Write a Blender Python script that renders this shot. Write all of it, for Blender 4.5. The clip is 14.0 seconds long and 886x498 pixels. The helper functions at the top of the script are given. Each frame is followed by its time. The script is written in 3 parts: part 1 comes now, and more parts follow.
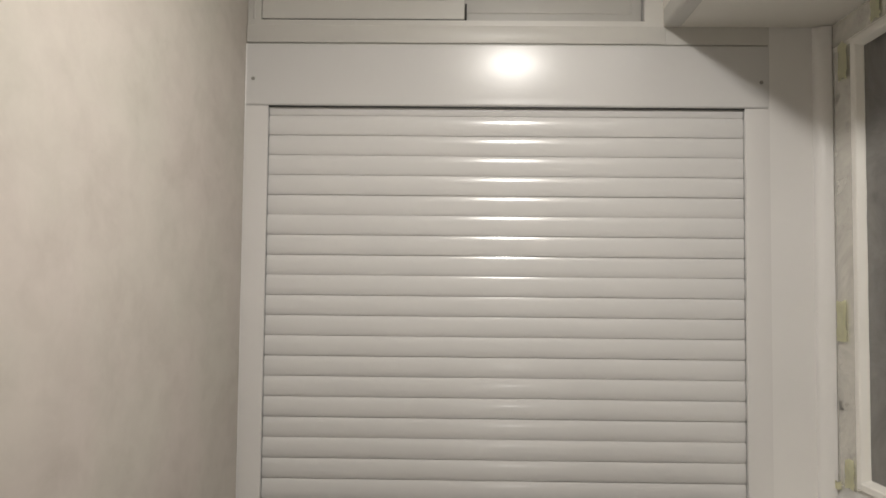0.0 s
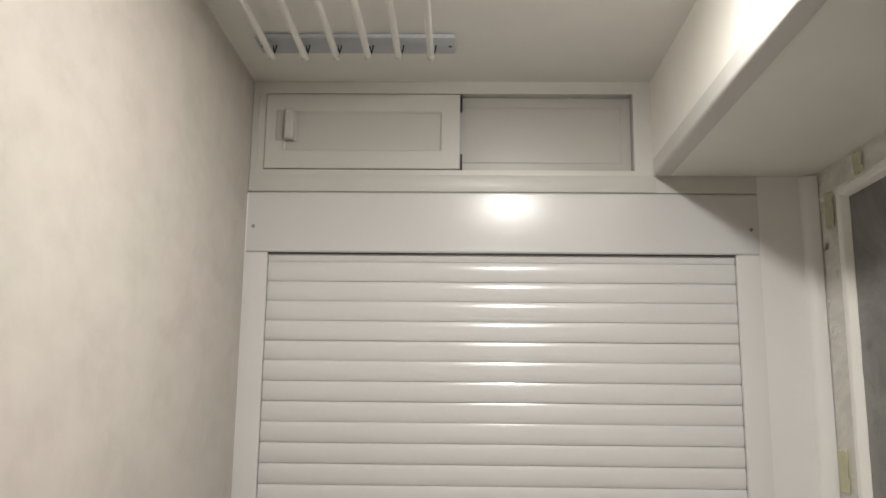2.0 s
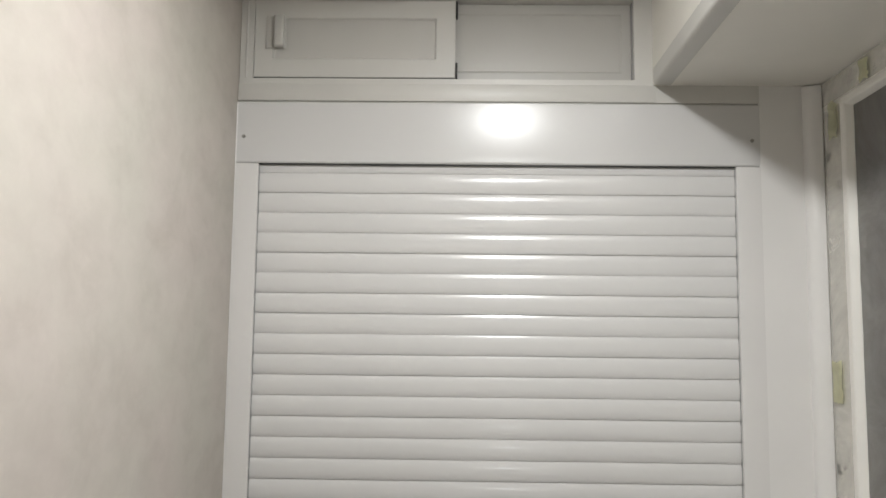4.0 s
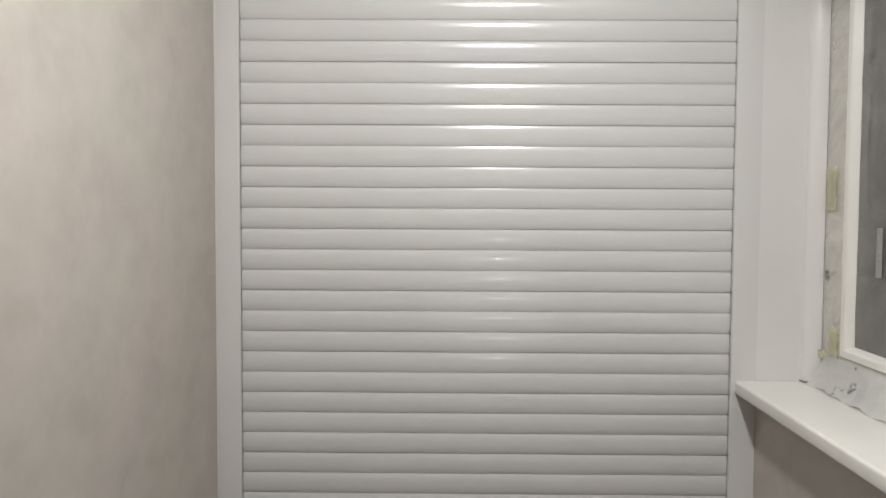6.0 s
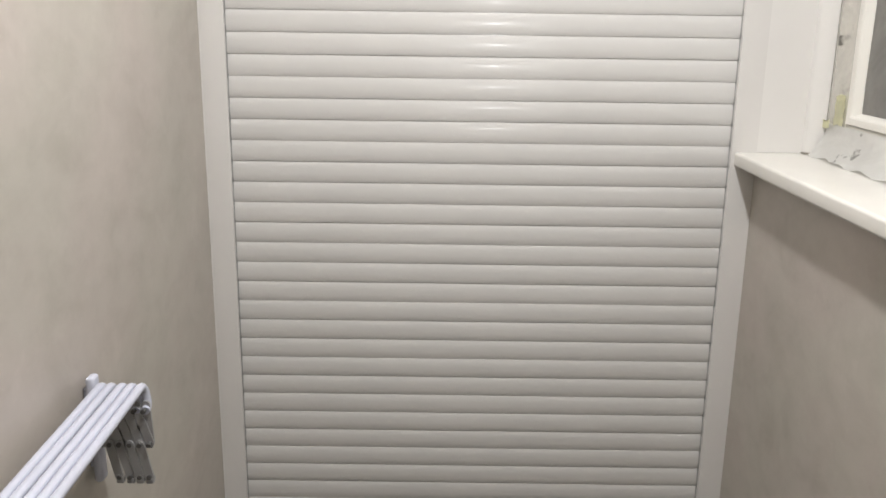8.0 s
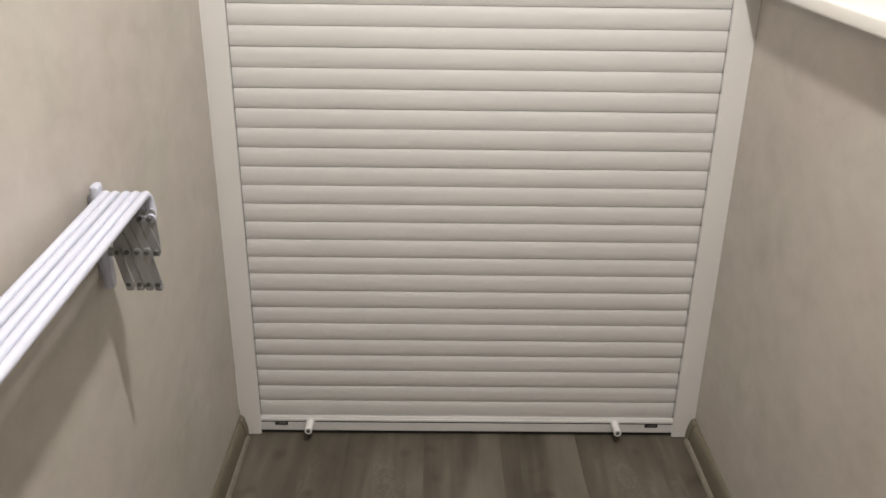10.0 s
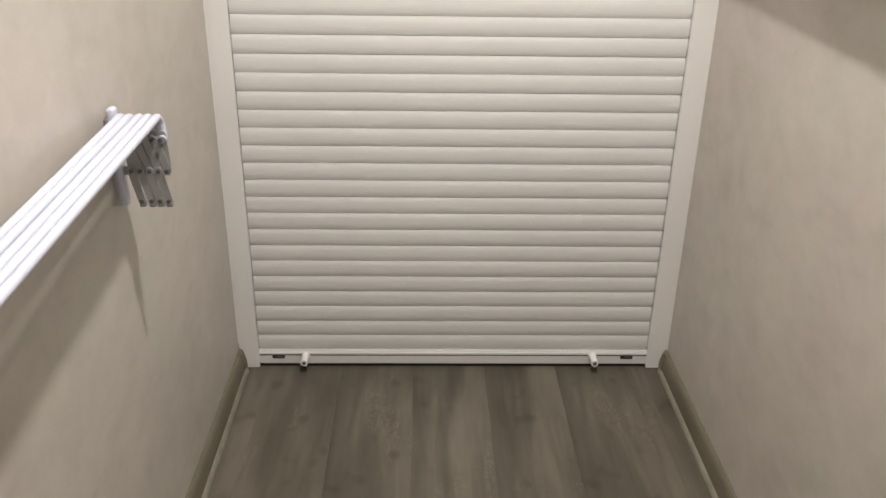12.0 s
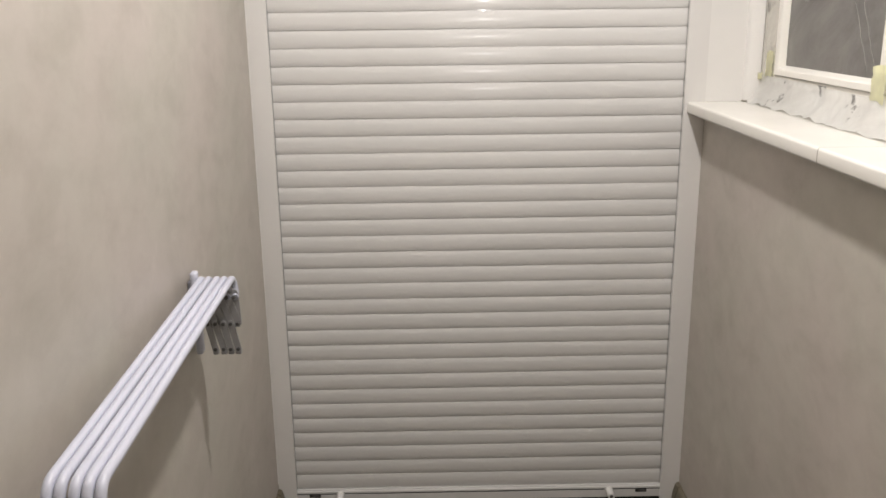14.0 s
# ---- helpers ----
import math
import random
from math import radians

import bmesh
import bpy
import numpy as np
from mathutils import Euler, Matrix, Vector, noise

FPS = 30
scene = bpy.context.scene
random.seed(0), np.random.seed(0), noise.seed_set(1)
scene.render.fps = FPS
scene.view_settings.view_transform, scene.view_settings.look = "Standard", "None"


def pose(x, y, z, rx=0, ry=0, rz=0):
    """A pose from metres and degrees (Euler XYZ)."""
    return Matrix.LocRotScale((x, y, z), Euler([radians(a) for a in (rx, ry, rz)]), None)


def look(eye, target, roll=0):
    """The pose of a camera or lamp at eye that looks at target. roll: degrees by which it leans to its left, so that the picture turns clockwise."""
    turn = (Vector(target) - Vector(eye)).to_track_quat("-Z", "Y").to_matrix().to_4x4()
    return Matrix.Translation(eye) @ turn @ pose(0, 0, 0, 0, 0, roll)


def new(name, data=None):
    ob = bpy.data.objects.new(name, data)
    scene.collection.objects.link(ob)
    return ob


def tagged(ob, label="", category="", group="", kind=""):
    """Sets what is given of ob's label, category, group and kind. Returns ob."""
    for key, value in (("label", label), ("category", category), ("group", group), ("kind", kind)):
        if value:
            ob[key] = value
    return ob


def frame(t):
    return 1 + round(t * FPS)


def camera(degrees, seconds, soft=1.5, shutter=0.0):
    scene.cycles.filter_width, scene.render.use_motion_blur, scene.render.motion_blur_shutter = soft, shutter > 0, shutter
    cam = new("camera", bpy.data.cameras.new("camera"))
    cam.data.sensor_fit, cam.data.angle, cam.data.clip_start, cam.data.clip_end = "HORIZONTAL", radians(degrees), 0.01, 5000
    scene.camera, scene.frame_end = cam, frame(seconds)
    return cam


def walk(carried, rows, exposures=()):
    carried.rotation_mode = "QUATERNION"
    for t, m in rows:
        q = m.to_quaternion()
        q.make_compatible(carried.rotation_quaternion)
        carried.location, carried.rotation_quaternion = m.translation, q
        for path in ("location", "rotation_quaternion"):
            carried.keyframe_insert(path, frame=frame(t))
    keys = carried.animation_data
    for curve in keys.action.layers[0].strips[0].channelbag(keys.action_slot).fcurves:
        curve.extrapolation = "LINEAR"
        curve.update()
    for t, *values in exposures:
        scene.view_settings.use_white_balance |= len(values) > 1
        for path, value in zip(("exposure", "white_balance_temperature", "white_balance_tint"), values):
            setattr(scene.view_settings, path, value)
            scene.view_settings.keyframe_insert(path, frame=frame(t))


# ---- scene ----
cam = camera(54.5, 14.0, soft=1.55)
PATH = [
    (0, (-0.105, -1.879, 1.588), (-0.136, 0.118, 1.7), 0.6),
    (0.5, (-0.114, -1.886, 1.621), (-0.144, 0.105, 1.804), 0.4),
    (1, (-0.102, -1.898, 1.631), (-0.14, 0.084, 1.896), 0.6),
    (1.5, (-0.09, -1.904, 1.651), (-0.137, 0.068, 1.979), 0.6),
    (2, (-0.089, -1.9, 1.659), (-0.13, 0.065, 2.03), 0.6),
    (2.2, (-0.088, -1.903, 1.664), (-0.127, 0.061, 2.039), 0.6),
    (4.3, (-0.079, -1.853, 1.599), (-0.115, 0.139, 1.777), 0.7),
    (4.5, (-0.08, -1.846, 1.588), (-0.11, 0.148, 1.738), 0.6),
    (5, (-0.082, -1.836, 1.571), (-0.096, 0.163, 1.638), 0.6),
    (5.5, (-0.087, -1.83, 1.544), (-0.089, 0.17, 1.523), 0.6),
    (6, (-0.074, -1.83, 1.514), (-0.093, 0.167, 1.407), 0.3),
    (6.5, (-0.087, -1.819, 1.495), (-0.09, 0.169, 1.28), 0.4),
    (7, (-0.096, -1.806, 1.464), (-0.083, 0.169, 1.148), 0.5),
    (7.5, (-0.094, -1.803, 1.426), (-0.079, 0.154, 1.016), 0.8),
    (8, (-0.078, -1.798, 1.394), (-0.075, 0.136, 0.884), 0.8),
    (8.5, (-0.084, -1.797, 1.371), (-0.075, 0.111, 0.773), 0.7),
    (8.7, (-0.09, -1.799, 1.361), (-0.076, 0.099, 0.729), 0.6),
    (11, (-0.088, -1.878, 1.297), (-0.058, -0.08, 0.421), 1.1),
    (11.5, (-0.086, -1.926, 1.284), (-0.048, -0.131, 0.404), 1.1),
    (12, (-0.084, -1.976, 1.289), (-0.038, -0.17, 0.43), 0.9),
    (12.5, (-0.089, -2.028, 1.299), (-0.044, -0.199, 0.489), 0.7),
    (13, (-0.108, -2.088, 1.318), (-0.055, -0.225, 0.592), 0.5),
    (13.5, (-0.11, -2.146, 1.357), (-0.06, -0.25, 0.722), -0.2),
    (14, (-0.121, -2.207, 1.368), (-0.098, -0.279, 0.836), -0.7),
]
EXPOSURES = [(0, -0.92, 6560, 10), (0.5, -0.79, 6470, 10), (1, -0.76, 6440, 9), (1.5, -0.80, 6440, 9), (2, -0.78, 6430, 9), (4.5, -0.62, 6080, 8), (5.5, -0.66, 6140, 9), (6.5, -0.52, 6120, 9), (7.0, -0.25, 6130, 10), (7.5, -0.19, 6160, 10),
             (8.0, -0.07, 6200, 10), (8.5, -0.01, 6260, 10), (11, 0.39, 6490, 11), (12, 0.43, 6480, 11), (13, 0.29, 6450, 12), (14, -0.08, 6450, 12)]
walk(cam, [(t, look(eye, target, roll)) for t, eye, target, roll in PATH], EXPOSURES)

# ---- world and lights ----
world = bpy.data.worlds.new("night")
world.use_nodes = True
scene.world = world
world.node_tree.nodes["Background"].inputs[0].default_value = (0.010, 0.012, 0.018, 1)
world.node_tree.nodes["Background"].inputs[1].default_value = 1.0

LAMP = (0.076, -0.985, 2.378)
LAMP_COLOUR = (1.0, 0.962, 0.912)
lamp_data = bpy.data.lights.new("lamp_face", "AREA")
lamp_data.shape, lamp_data.size = "DISK", 0.095
lamp_data.energy, lamp_data.color = 22.0, LAMP_COLOUR
lamp = new("lamp_face", lamp_data)
lamp.matrix_world = pose(*LAMP)
rim_data = bpy.data.lights.new("lamp_rim", "POINT")      # light that leaves the lamp sideways
rim_data.shadow_soft_size, rim_data.energy, rim_data.color = 0.032, 7.6, LAMP_COLOUR
rim = new("lamp_rim", rim_data)
rim.matrix_world = pose(LAMP[0], LAMP[1], LAMP[2] - 0.002)
GLINT_SPOT = (0.18, -2.75, 1.385)                          # unseen spot added behind for the slats' thin glints; fixture and beam invented
spot_data = bpy.data.lights.new("glint_bulb", "SPOT")
spot_data.shadow_soft_size, spot_data.energy, spot_data.color = 0.011, 9.5, LAMP_COLOUR
spot_data.spot_size, spot_data.spot_blend = radians(7.4), 0.7
glint_bulb = new("glint_bulb", spot_data)
glint_bulb.matrix_world = look(GLINT_SPOT, (0.02, 0.0, 1.305))

# ---- plan ----
XL, XR = -0.573, 0.575          # wall faces
XO = 0.5215                     # shutter opening half width
CEIL, BACK = 2.412, -2.85
PITCH, BAR_TOP, SLATS = 0.044, 0.050, 46
SILL_B, SILL_T, SILL_X = 1.111, 1.140, 0.530
SOFFIT, BEAM_X, WIN_X = 2.186, 0.3455, 0.705

# ---- materials ----


def nodes_of(name):
    m = bpy.data.materials.new(name)
    m.use_nodes = True
    t = m.node_tree
    return m, t, t.nodes["Principled BSDF"]


def noise_node(t, scale, detail, stretch=(1, 1, 1), rough=0.55):
    co = t.nodes.new("ShaderNodeTexCoord")
    mp = t.nodes.new("ShaderNodeMapping")
    mp.inputs["Scale"].default_value = stretch
    n = t.nodes.new("ShaderNodeTexNoise")
    n.inputs["Scale"].default_value, n.inputs["Detail"].default_value = scale, detail
    n.inputs["Roughness"].default_value = rough
    t.links.new(co.outputs["Object"], mp.inputs["Vector"])
    t.links.new(mp.outputs["Vector"], n.inputs["Vector"])
    return n


def ramp(t, source, stops):
    r = t.nodes.new("ShaderNodeValToRGB")
    els = r.color_ramp.elements
    while len(els) < len(stops):
        els.new(0.5)
    for e, (p, c) in zip(els, stops):
        e.position, e.color = p, (*c, 1) if len(c) == 3 else c
    t.links.new(source, r.inputs["Fac"])
    return r.outputs["Color"]


def mixed(t, a, b, fac, mode="MIX"):
    m = t.nodes.new("ShaderNodeMix")
    m.data_type, m.blend_type = "RGBA", mode
    for sock, v in ((m.inputs["Factor"], fac), (m.inputs["A"], a), (m.inputs["B"], b)):
        if hasattr(v, "is_linked"):
            t.links.new(v, sock)
        else:
            sock.default_value = v if isinstance(v, (int, float)) else (*v, 1)
    return m.outputs["Result"]


def bump(t, bsdf, source, strength, distance):
    b = t.nodes.new("ShaderNodeBump")
    b.inputs["Strength"].default_value, b.inputs["Distance"].default_value = strength, distance
    t.links.new(source, b.inputs["Height"])
    t.links.new(b.outputs["Normal"], bsdf.inputs["Normal"])


def paint(name, colour, roughness, spread=0.05, grain=260, relief=0.04, metal=0.0, big=6.0, coat=0.0):
    """Painted, plastic or metal surface with blotches, fine grain and uneven gloss."""
    m, t, p = nodes_of(name)
    n1, n2 = noise_node(t, big, 4), noise_node(t, grain, 2)
    lo, hi = [c * (1 - spread) for c in colour], [min(1, c * (1 + spread)) for c in colour]
    t.links.new(ramp(t, n1.outputs["Fac"], [(0.3, lo), (0.7, hi)]), p.inputs["Base Color"])
    r = t.nodes.new("ShaderNodeMapRange")
    r.inputs["To Min"].default_value, r.inputs["To Max"].default_value = roughness * 0.85, roughness * 1.15
    t.links.new(n1.outputs["Fac"], r.inputs["Value"])
    t.links.new(r.outputs["Result"], p.inputs["Roughness"])
    p.inputs["Metallic"].default_value, p.inputs["Coat Weight"].default_value = metal, coat
    bump(t, p, n2.outputs["Fac"], relief, 0.001)
    return m


def wallpaper(name, colour):
    """Plaster-look wallpaper: soft trowel smudges, upright streaks, pale and dull patches, fine weave."""
    m, t, p = nodes_of(name)
    cloud = noise_node(t, 2.6, 3, (1, 0.5, 0.6), 0.5)
    tint = noise_node(t, 5.0, 3, (1, 0.6, 0.7), 0.55)
    smudge = noise_node(t, 12.0, 5, (1, 0.50, 0.72), 0.60)
    smudge.inputs["Distortion"].default_value = 0.35
    flecks = noise_node(t, 30, 4, (1, 0.48, 0.70), 0.58)
    flecks.inputs["Distortion"].default_value = 0.3
    pale = noise_node(t, 11.0, 4, (1, 0.60, 0.45), 0.60)
    weave = noise_node(t, 420, 2, (1, 1, 0.5))
    a = ramp(t, cloud.outputs["Fac"], [(0.35, [c * 0.965 for c in colour]), (0.65, [c * 1.025 for c in colour])])
    h = ramp(t, tint.outputs["Fac"], [(0.36, (0.985, 1.0, 0.985)), (0.64, (1.02, 0.995, 1.005))])
    b = ramp(t, smudge.outputs["Fac"], [(0.28, (0.855, 0.85, 0.835)), (0.47, (0.985, 0.985, 0.985)), (0.70, (1.05, 1.05, 1.05))])
    c = ramp(t, flecks.outputs["Fac"], [(0.30, (0.90, 0.895, 0.885)), (0.60, (1.025, 1.025, 1.025))])
    d = ramp(t, pale.outputs["Fac"], [(0.60, (1, 1, 1)), (0.72, (1.10, 1.10, 1.11))])
    col = mixed(t, a, h, 1.0, "MULTIPLY")
    for layer, amount in ((b, 0.80), (c, 0.60), (d, 0.85)):
        col = mixed(t, col, layer, amount, "MULTIPLY")
    t.links.new(col, p.inputs["Base Color"])
    p.inputs["Roughness"].default_value = 0.50
    p.inputs["Specular IOR Level"].default_value = 0.60
    bump(t, p, mixed(t, smudge.outputs["Color"], weave.outputs["Color"], 0.35), 0.06, 0.002)
    return m


def laminate(name):
    """Grey-brown oak laminate, each board of its own tone, with grain, cathedral rings and knots."""
    m, t, p = nodes_of(name)
    info = t.nodes.new("ShaderNodeObjectInfo")
    co = t.nodes.new("ShaderNodeTexCoord")
    off = t.nodes.new("ShaderNodeVectorMath")
    off.operation = "MULTIPLY_ADD"
    off.inputs[1].default_value = (0.0, 2.3, 1.2)
    t.links.new(info.outputs["Random"], off.inputs[0])
    t.links.new(co.outputs["Object"], off.inputs[2])

    def grain(scale, detail, stretch, rough=0.6, warp=0.0):
        mp = t.nodes.new("ShaderNodeMapping")
        mp.inputs["Scale"].default_value = stretch
        n = t.nodes.new("ShaderNodeTexNoise")
        n.inputs["Scale"].default_value, n.inputs["Detail"].default_value = scale, detail
        n.inputs["Roughness"].default_value, n.inputs["Distortion"].default_value = rough, warp
        t.links.new(off.outputs[0], mp.inputs["Vector"])
        t.links.new(mp.outputs["Vector"], n.inputs["Vector"])
        return n.outputs["Fac"]
    broad = grain(13.0, 3, (1, 0.10, 1), 0.55, 0.4)
    patch = grain(6.0, 3, (1, 0.7, 1), 0.55, 0.3)
    fine = grain(55, 4, (1, 0.06, 1), 0.6, 0.8)
    knot = grain(13.0, 1, (1, 0.80, 1))
    ladder = grain(95, 2, (0.8, 0.42, 1), 0.5, 1.6)
    where = grain(16, 2, (1, 0.22, 1), 0.5)
    base = ramp(t, broad, [(0.34, (0.074, 0.063, 0.047)), (0.50, (0.099, 0.086, 0.066)), (0.66, (0.140, 0.124, 0.098))])
    u = ramp(t, patch, [(0.34, (0.86, 0.855, 0.84)), (0.66, (1.08, 1.08, 1.08))])
    f = ramp(t, fine, [(0.30, (0.88, 0.875, 0.86)), (0.62, (1.05, 1.05, 1.05))])
    k = ramp(t, knot, [(0.24, (0.60, 0.57, 0.53)), (0.38, (1, 1, 1))])
    g = ramp(t, ladder, [(0.45, (1, 1, 1)), (0.60, (1.28, 1.28, 1.29))])
    spots = ramp(t, where, [(0.58, (0, 0, 0)), (0.66, (1, 1, 1))])
    tone = ramp(t, info.outputs["Random"], [(0.0, (0.97, 0.968, 0.965)), (1.0, (1.03, 1.03, 1.03))])
    col = base
    for layer in (u, f, k, tone):
        col = mixed(t, col, layer, 1.0, "MULTIPLY")
    col = mixed(t, col, mixed(t, col, g, 1.0, "MULTIPLY"), spots)
    t.links.new(col, p.inputs["Base Color"])
    p.inputs["Roughness"].default_value = 0.42
    bump(t, p, fine, 0.10, 0.0008)
    return m


def film_material(name, clear, tint, smudges, dull=0.68):
    """Thin protective plastic film: part clear, part milky, with worn grey print from the noise level smudges up, or none."""
    m, t, p = nodes_of(name)
    out = t.nodes["Material Output"]
    clear_node = t.nodes.new("ShaderNodeBsdfTransparent")
    mix = t.nodes.new("ShaderNodeMixShader")
    wr = noise_node(t, 5.5, 6, (1, 0.7, 1), 0.68)
    wr.inputs["Distortion"].default_value = 0.8
    fold = noise_node(t, 34, 4, (1, 0.35, 1), 0.6)
    col = ramp(t, wr.outputs["Fac"], [(0.32, [c * dull for c in tint]), (0.68, [min(1, c * 1.06) for c in tint])])
    if smudges:
        pr = noise_node(t, 17, 5, (1, 0.8, 1.1), 0.68)
        prc = ramp(t, pr.outputs["Fac"], [(smudges, (1, 1, 1)), (smudges + 0.07, (0.13, 0.125, 0.11))])
        col = mixed(t, col, prc, 0.85, "MULTIPLY")
    t.links.new(col, p.inputs["Base Color"])
    p.inputs["Roughness"].default_value = 0.28
    bump(t, p, mixed(t, wr.outputs["Color"], fold.outputs["Color"], 0.4), 0.09, 0.006)
    f = t.nodes.new("ShaderNodeMapRange")
    f.inputs["From Min"].default_value, f.inputs["From Max"].default_value = 0.3, 0.75
    f.inputs["To Min"].default_value, f.inputs["To Max"].default_value = 1 - clear * 1.32, 1 - clear * 0.66
    t.links.new(wr.outputs["Fac"], f.inputs["Value"])
    cover = f.outputs["Result"]
    if smudges:
        ink = t.nodes.new("ShaderNodeMapRange")
        ink.inputs["From Min"].default_value, ink.inputs["From Max"].default_value = smudges, smudges + 0.07
        t.links.new(pr.outputs["Fac"], ink.inputs["Value"])
        top = t.nodes.new("ShaderNodeMath")
        top.operation = "MAXIMUM"
        t.links.new(cover, top.inputs[0])
        t.links.new(ink.outputs["Result"], top.inputs[1])
        cover = top.outputs[0]
    t.links.new(cover, mix.inputs["Fac"])
    t.links.new(clear_node.outputs[0], mix.inputs[1])
    t.links.new(p.outputs[0], mix.inputs[2])
    t.links.new(mix.outputs[0], out.inputs["Surface"])
    return m


WALLPAPER = wallpaper("plaster_wallpaper", (0.505, 0.470, 0.422))
LAMINATE = laminate("grey_oak_laminate")
CEILING = paint("matt_white_ceiling", (0.84, 0.815, 0.77), 0.7, 0.03, 180, 0.06)
PVC = paint("white_plastic_panel", (0.77, 0.755, 0.735), 0.30, 0.02, 140, 0.03)
BEAM = paint("white_lining", (0.86, 0.835, 0.775), 0.45, 0.025, 160, 0.04)
SLAT = paint("white_lacquered_aluminium", (0.685, 0.675, 0.663), 0.195, 0.018, 60, 0.008, big=3.0)
RAIL = paint("white_rail_lacquer", (0.715, 0.698, 0.680), 0.30, 0.015, 120, 0.03)
COVER = paint("white_cover_lacquer", (0.650, 0.642, 0.630), 0.25, 0.012, 60, 0.05, big=2.0)
SLAT.node_tree.nodes["Principled BSDF"].inputs["Specular IOR Level"].default_value = 0.50
SLAT.node_tree.nodes["Principled BSDF"].inputs["Coat Weight"].default_value = 0.18
SLAT.node_tree.nodes["Principled BSDF"].inputs["Coat Roughness"].default_value = 0.06
COVER.node_tree.nodes["Principled BSDF"].inputs["Specular IOR Level"].default_value = 0.46
DOOR = paint("white_cabinet_plastic", (0.61, 0.597, 0.562), 0.38, 0.02, 150, 0.03)
# darker copy of the cabinet white: shade of set-back parts put into colour
DOOR_SHADED = paint("white_cabinet_shaded", (0.475, 0.465, 0.435), 0.35, 0.02, 150, 0.03)
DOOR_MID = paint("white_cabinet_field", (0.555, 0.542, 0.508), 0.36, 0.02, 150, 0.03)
DARK = paint("black_rubber_and_shade", (0.022, 0.021, 0.020), 0.6, 0.15)
SCREW = paint("zinc_screw", (0.33, 0.32, 0.30), 0.3, 0.1, metal=1.0)
SILL = paint("white_sill_laminate", (0.80, 0.78, 0.735), 0.22, 0.02, 120, 0.03)
SKIRT = paint("taupe_skirting", (0.150, 0.130, 0.092), 0.5, 0.10, 90, 0.05)
CAULK = paint("pale_sealant", (0.29, 0.27, 0.225), 0.5, 0.10, 60, 0.25)
FOOT = paint("dull_sealant", (0.215, 0.196, 0.155), 0.5, 0.2, 40, 0.3, big=25)
ROD = paint("white_powder_coated_steel", (0.575, 0.592, 0.690), 0.33, 0.03, 200, 0.04)
LINK = paint("pale_grey_steel_link", (0.36, 0.357, 0.362), 0.36, 0.06, 200, 0.04, metal=0.25)
PIN = paint("glossy_white_plastic", (0.82, 0.81, 0.79), 0.25, 0.02)
PLATE = paint("blue_grey_plastic", (0.50, 0.525, 0.56), 0.42, 0.06, 120, 0.05)
TAPE = paint("yellow_masking_tape", (0.92, 0.90, 0.67), 0.6, 0.10, 150, 0.2, big=30)
FRAME = paint("white_window_plastic", (0.82, 0.80, 0.75), 0.32, 0.02, 140, 0.03)
LABEL = paint("white_paper_label", (0.33, 0.325, 0.31), 0.6, 0.06, 100, 0.05, big=40)
GASKET = paint("grey_gasket_and_shade", (0.34, 0.335, 0.33), 0.6, 0.1)
CREASE = film_material("milky_film_fold", 0.74, (0.50, 0.48, 0.45), 0)
INK = paint("grey_print", (0.10, 0.098, 0.095), 0.6, 0.1)
PANE_FILM = film_material("clouded_pane_film", 0.38, (0.42, 0.396, 0.368), 0, 0.85)
FRAME_FILM = film_material("printed_frame_film", 0.20, (0.97, 0.955, 0.925), 0.605, 0.90)
STRIP_FILM = film_material("smooth_frame_film", 0.55, (0.95, 0.925, 0.87), 0.61, 0.84)

GLASS, gt, gp = nodes_of("window_glass")
gp.inputs["Transmission Weight"].default_value = 1.0
gp.inputs["Roughness"].default_value, gp.inputs["IOR"].default_value = 0.02, 1.45
gp.inputs["Base Color"].default_value = (0.92, 0.95, 0.95, 1)

# ---- building helpers ----
ROOT = {}


def thing(name, place, label, category, group="", kind=""):
    ob = new(name)
    ob.location = place
    ob.empty_display_size = 0.05
    ROOT[ob] = Vector(place)
    return tagged(ob, label, category, group, kind)


def link_mesh(name, bm, material, base, smooth):
    bmesh.ops.recalc_face_normals(bm, faces=bm.faces[:])
    bmesh.ops.translate(bm, vec=-base, verts=bm.verts[:])
    me = bpy.data.meshes.new(name)
    bm.to_mesh(me)
    bm.free()
    if smooth:
        me.shade_smooth()
        me.set_sharp_from_angle(angle=radians(smooth))
    me.materials.append(material)
    return new(name, me)


def part(name, bm, material, parent, label="", smooth=35):
    """One mesh under a thing or a part; bm is in world metres."""
    ob = link_mesh(name, bm, material, ROOT[parent], smooth)
    ob.parent = parent
    ROOT[ob] = ROOT[parent]
    return tagged(ob, label) if label else ob


def again(src, offset):
    """The same piece once more, moved by offset, on the same mesh."""
    ob = new(src.name.split(".")[0], src.data)
    ob.parent, ob.location = src.parent, src.location + Vector(offset)
    ROOT[ob] = ROOT[src]
    return ob


def solid(name, bm, material, label, category, kind="structure", smooth=35):
    """A single-mesh top-level thing or piece of the setting."""
    ob = link_mesh(name, bm, material, Vector((0, 0, 0)), smooth)
    ROOT[ob] = Vector((0, 0, 0))
    return tagged(ob, label, category, kind=kind)


